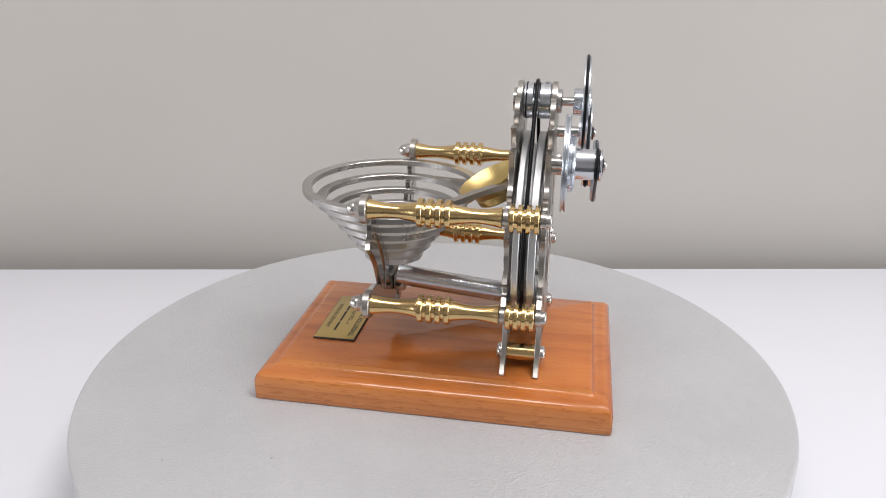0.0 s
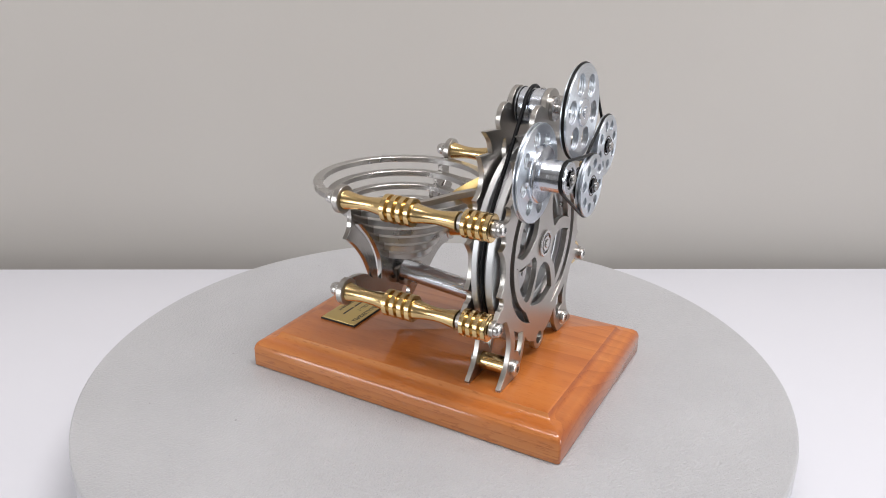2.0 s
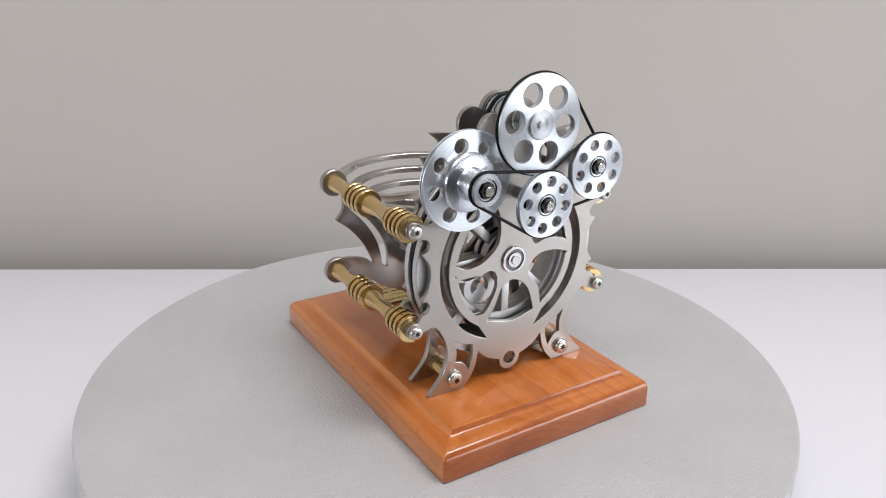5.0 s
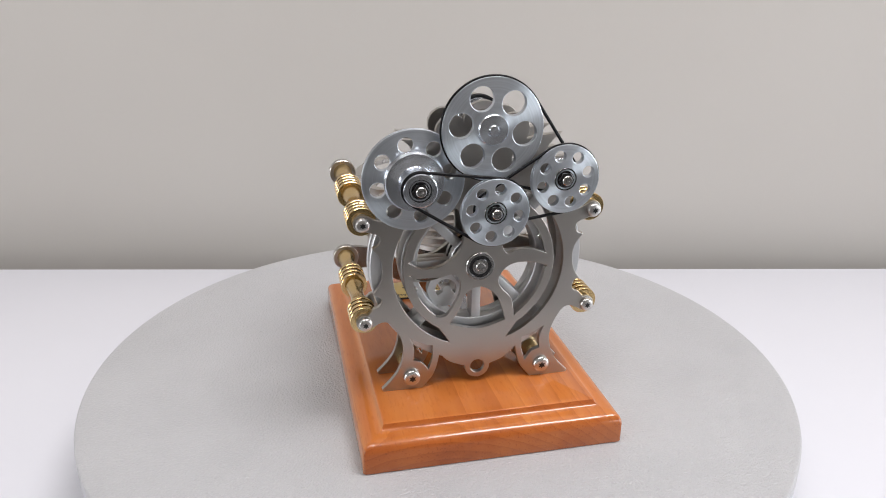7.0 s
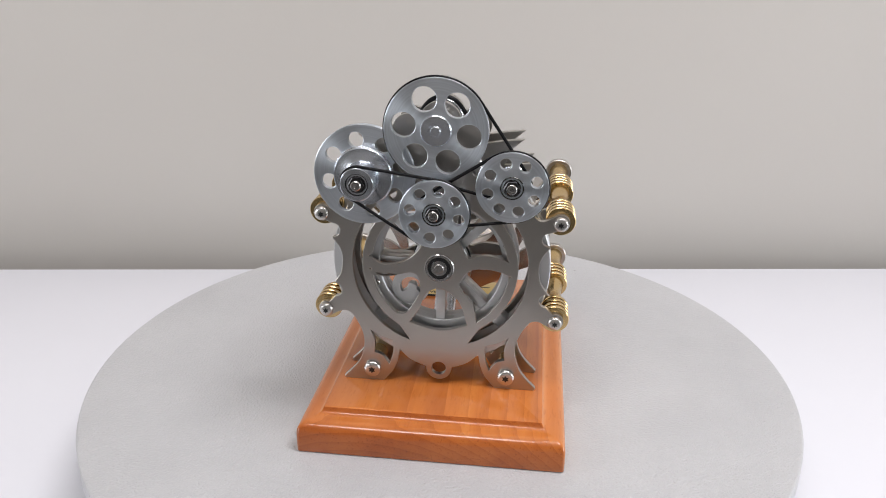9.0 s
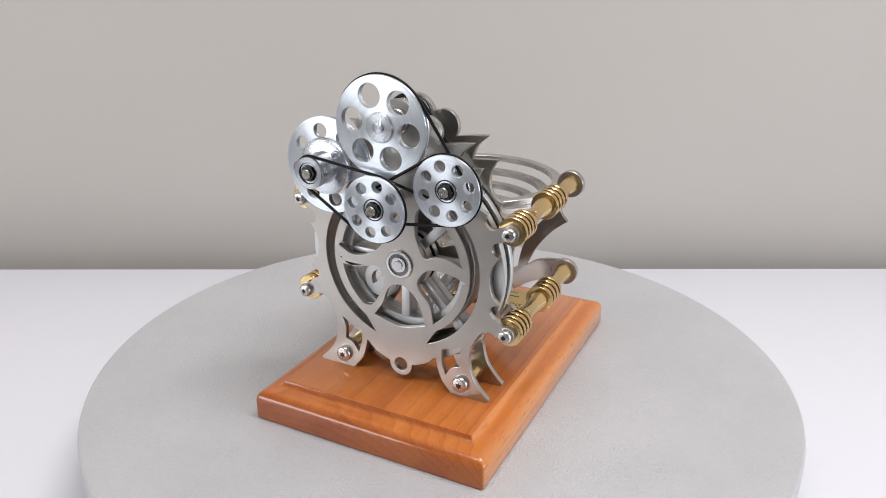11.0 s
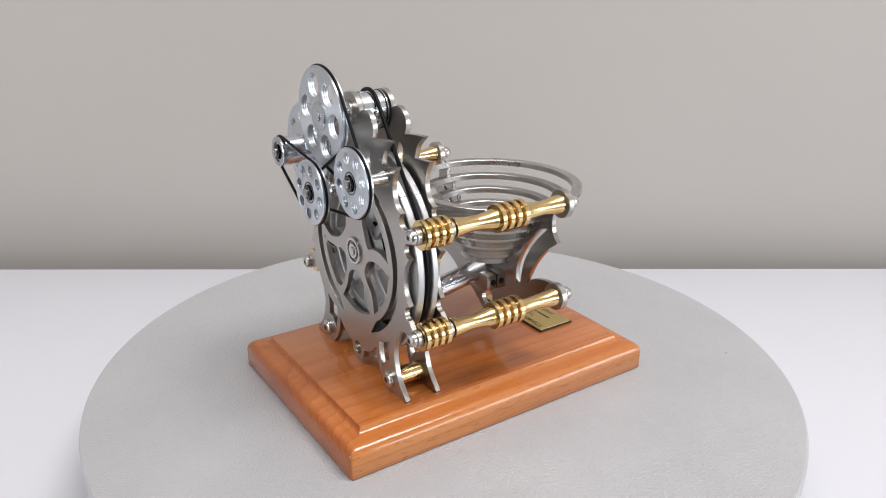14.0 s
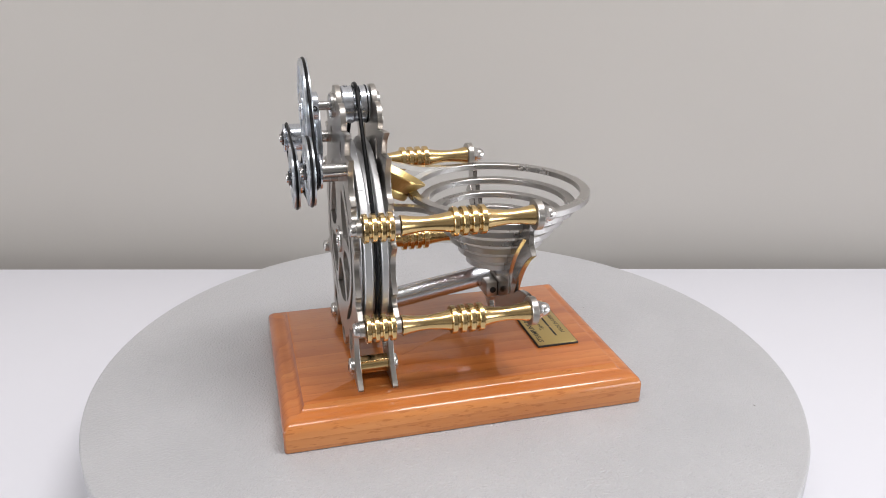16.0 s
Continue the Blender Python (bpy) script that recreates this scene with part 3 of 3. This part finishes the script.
# -- brass columns --
def grooved(y0, y1, count, r=6.9, r2=5.4):
    """Rings and grooves along a turned column."""
    w = (y1 - y0) / (count - 0.42)
    out = []
    for k in range(count):
        a = y0 + k * w
        b = a + w * 0.58
        out += [(r2, a), (r - 0.25, a), (r, a + 0.25), (r, b - 0.25), (r - 0.25, b), (r2, b)]
    return out


def waist(y0, y1, r_end, r_mid, n=14):
    return [(r_mid + (r_end - r_mid) * (2 * abs(i / n - 0.5)) ** 1.7, y0 + (y1 - y0) * i / n) for i in range(n + 1)]


def column_mesh():
    prof = [(0, -35.6)] + waist(-35.6, -12.8, 4.9, 3.4) + grooved(-12.4, 3.2, 4, 6.7, 4.9) + waist(3.6, 26.4, 4.9, 3.4) + [(0, 26.4)]
    return lathe(prof, 56, False)


def collar_mesh():
    return lathe([(0, -52.6), (6.0, -52.6)] + grooved(-52.4, -39.0, 4, 6.6, 4.8) + [(0, -38.8)], 56, False)


def screw_mesh(r, h):
    """Round-headed screw with a star socket, pointing along -y."""
    prof = [(0, 0), (r, 0), (r, -h * 0.45)] + [(r * (0.66 + 0.34 * math.cos(a)), -h * 0.45 - h * 0.5 * math.sin(a)) for a in np.linspace(0.2, 1.4, 6)] + [(r * 0.5, -h), (0, -h)]
    return lathe(prof, 36, False)


def star_mesh(r, y):
    pts = [((r if k % 2 else r * 0.55) * math.cos(math.pi * k / 6), (r if k % 2 else r * 0.55) * math.sin(math.pi * k / 6)) for k in range(12)]
    return sheet(pts, [], y - 0.15, y + 0.15, 0.02)


SCREW, STAR = screw_mesh(3.3, 2.8), star_mesh(1.55, -2.72)
FOOT_SCREW, FOOT_STAR = screw_mesh(4.1, 2.6), star_mesh(1.9, -2.55)
COLUMN, COLLAR = column_mesh(), collar_mesh()
WASHER = lathe([(0, 26.5), (6.7, 26.5), (7.0, 26.8), (7.0, 29.6), (6.7, 29.9), (0, 29.9)], 48, False)
NUT = joined(sheet(circle(0, 0, 4.3, 6), [], 30.0, 33.0, 0.25), lathe([(0, 33), (3.4, 33), (3.5, 33.6), (3.3, 35.2), (2.6, 36.5), (1.4, 37.2), (0, 37.4)], 32, False))
for x, z in COL:
    c = part("column", COLUMN, BRASS, machine, "turned polished brass column", at=(x, 0, z))
    part("collar", COLLAR, BRASS, c)
    part("washer", WASHER, STEEL, c, "steel washer")
    part("cap_nut", NUT, SCREW_STEEL, c, "chrome cap nut")
    s = part("screw", SCREW, SCREW_STEEL, c, "chrome screw", at=(0, -55.4, 0))
    s.rotation_euler = (0, radians(17 * x + 3 * z), 0)
    part("socket", STAR, DARK, c, at=(0, -55.4, 0))

# feet spacers and screws
SPACER = lathe([(0, -52.7), (4.5, -52.7), (4.5, -38.7), (0, -38.7)], 40, False)
for x in (-32.6, 32.6):
    sp = part("foot_spacer", SPACER, BRASS, machine, "short brass spacer", at=(x, 0, 24.2))
    part("screw", FOOT_SCREW, SCREW_STEEL, sp, "chrome screw", at=(0, -55.4, 0))
    part("socket", FOOT_STAR, DARK, sp, at=(0, -55.4, 0))
    back = part("screw", FOOT_SCREW, SCREW_STEEL, sp, "chrome screw", at=(0, -36.0, 0))
    back.rotation_euler = (0, 0, math.pi)

# -- funnel of rings and its carrier --
FX, FY = -0.5, 28.0
RINGS = [(47.4, 97.8), (40.6, 91.3), (35.0, 84.9), (30.0, 78.6), (25.0, 72.3), (20.3, 66.0), (16.0, 59.8)]
funnel = None
for i, (r, z) in enumerate(RINGS):
    me = lathe([(r - 4.9, z + 0.2), (r - 4.7, z), (r - 0.2, z), (r, z + 0.2), (r, z + 2.8), (r - 0.2, z + 3.0), (r - 4.7, z + 3.0), (r - 4.9, z + 2.8)], 96, True, "z")
    if funnel is None:
        funnel = part("funnel", moved(me, x=FX, y=FY), RING_STEEL, machine, "funnel of stacked brushed steel rings")
    else:
        part("ring", moved(me, x=FX, y=FY), RING_STEEL, funnel)
part("entry_rail", strip(smooth([(-45.3, FY - 4, 97.9), (-43.0, 10, 98.6), (-38, -6, 101.0), (-32, -21, 105.8), (-25, -36, 109.8)], 5), 4.4, 2.8), STEEL, funnel)
part("entry_rail", strip(smooth([(36.5, 12, 91.4), (29, -1, 93.0), (20, -11, 95.4), (15, -22, 96.8), (13, -36, 97.2)], 5), 4.4, 2.4), STEEL, funnel)


def carrier_outline():
    half = []
    steps = [(r - 4.0, z) for r, z in RINGS]
    half += [(0, 57.5)]
    prev = 10.0
    for r, z in reversed(steps):
        half += [(prev, z), (r + 4.4, z)]
        prev = r + 4.4
    half += [(prev, 101.0)]
    half += arc(54.2, 103.7, 6.8, 185, -125, 18)
    half += smooth([(50.0, 96.8), (49.4, 92.5), (50.4, 87.5), (54.0, 83.0)], 4)
    half += smooth([(54.0, 83.0), (46.5, 77.0), (38.5, 66.8), (32.6, 54.6)], 5)[1:]
    half += smooth([(32.6, 54.6), (38, 58.6), (45, 60.6), (51, 61.2)], 4)[1:]
    half += arc(54.2, 55.0, 6.8, 100, -120, 14)
    half += smooth([(49, 47.6), (42, 47.8), (34, 44.5), (27, 39.6), (19, 36.0), (12.5, 32.4), (9.6, 29.6)], 4)
    half += arc(0.0, 33.6, 9.0, -26, -90, 8)
    return half + flip(half)[1:-1]


def carrier_holes():
    slot = smooth([(46.4, 88.5), (36.5, 77.5), (30.0, 65.5), (27.6, 53.0)], 5) + smooth([(24.4, 50.8), (24.6, 61.5), (30.5, 74.0), (40.8, 86.6)], 5)
    return [slot, flip(slot), circle(0, 33.6, 4.8, 28)]


part("ring_carrier", sheet(carrier_outline(), carrier_holes(), 26.9, 29.5), CARRIER_STEEL, machine, "smooth steel carrier plate with curved arms")
clamp = part("clamp", box(-8.4, 8.4, 20.4, 26.9, 41.5, 50.5, 1.2), STEEL, machine, "small steel clamp block")
for side in (-1, 1):
    part("screw", screw_mesh(1.7, 0.5), DARK, clamp, at=(8.6 * side, 24, 46)).rotation_euler = (0, 0, radians(90 * side))
part("return_tube", rod([(-4.5, 25, 49.8), (0, -36.5, 41.8)], 5.6, False, 8), ALU, machine, "aluminium return tube")
# brass ball catcher in front of the lift
def catcher_mesh():
    """A turned bowl with a finely ribbed wall, tilted, and cut flat where it meets the plate."""
    prof = [(0, -12.0), (11.0, -12.0), (11.6, -11.4), (12.0, -8.6), (11.6, -7.8)]
    prof += [(11.9 + 0.62 * k, -7.4 + 0.78 * k) for k in range(10)]
    prof += [(17.6, 0.0), (17.0, 0.2), (15.6, -1.6), (13.2, -4.6), (9.8, -7.0), (5.0, -8.3), (0, -8.6)]
    me = lathe(prof, 180, False, "z")
    for v in me.vertices:
        if v.co.z > -0.0079 and math.hypot(v.co.x, v.co.y) > 0.0116:
            k = 1 + 0.003 * math.cos(60 * math.atan2(v.co.y, v.co.x))
            v.co.x, v.co.y = v.co.x * k, v.co.y * k
    me.transform(pose(-0.0105, -0.0247, 0.1100, -27, -4, 0))
    bm = bmesh.new()
    bm.from_mesh(me)
    bmesh.ops.bisect_plane(bm, geom=bm.verts[:] + bm.edges[:] + bm.faces[:], plane_co=(0, -0.0358, 0), plane_no=(0, -1, 0), clear_outer=True)
    bm.to_mesh(me)
    bm.free()
    return shade(me, 35)


part("ball_catcher", catcher_mesh(), PLATE_BRASS, machine, "satin brass ball catcher with a ribbed wall")


# ---- what moves: the plate and the machine on it turn together ----
TURN = [(0.0, 80.09), (2.0, 60.80), (4.2, 39.6), (6.3, 19.5), (8.0, 3.2), (9.2, -8.8), (11.3, -29.4), (13.0, -46.2), (14.5, -60.5), (16.0, -74.85)]


def motions():
    rows = [(t, pose(0, 0, 0, 0, 0, a)) for t, a in TURN]
    walk(plate, [(t, Matrix.Translation((-0.0012, -0.005, -0.0010)) @ m) for t, m in rows])
    walk(machine, [(t, m @ Matrix.Translation((0.0049, 0, 0.0003))) for t, m in rows])


motions()
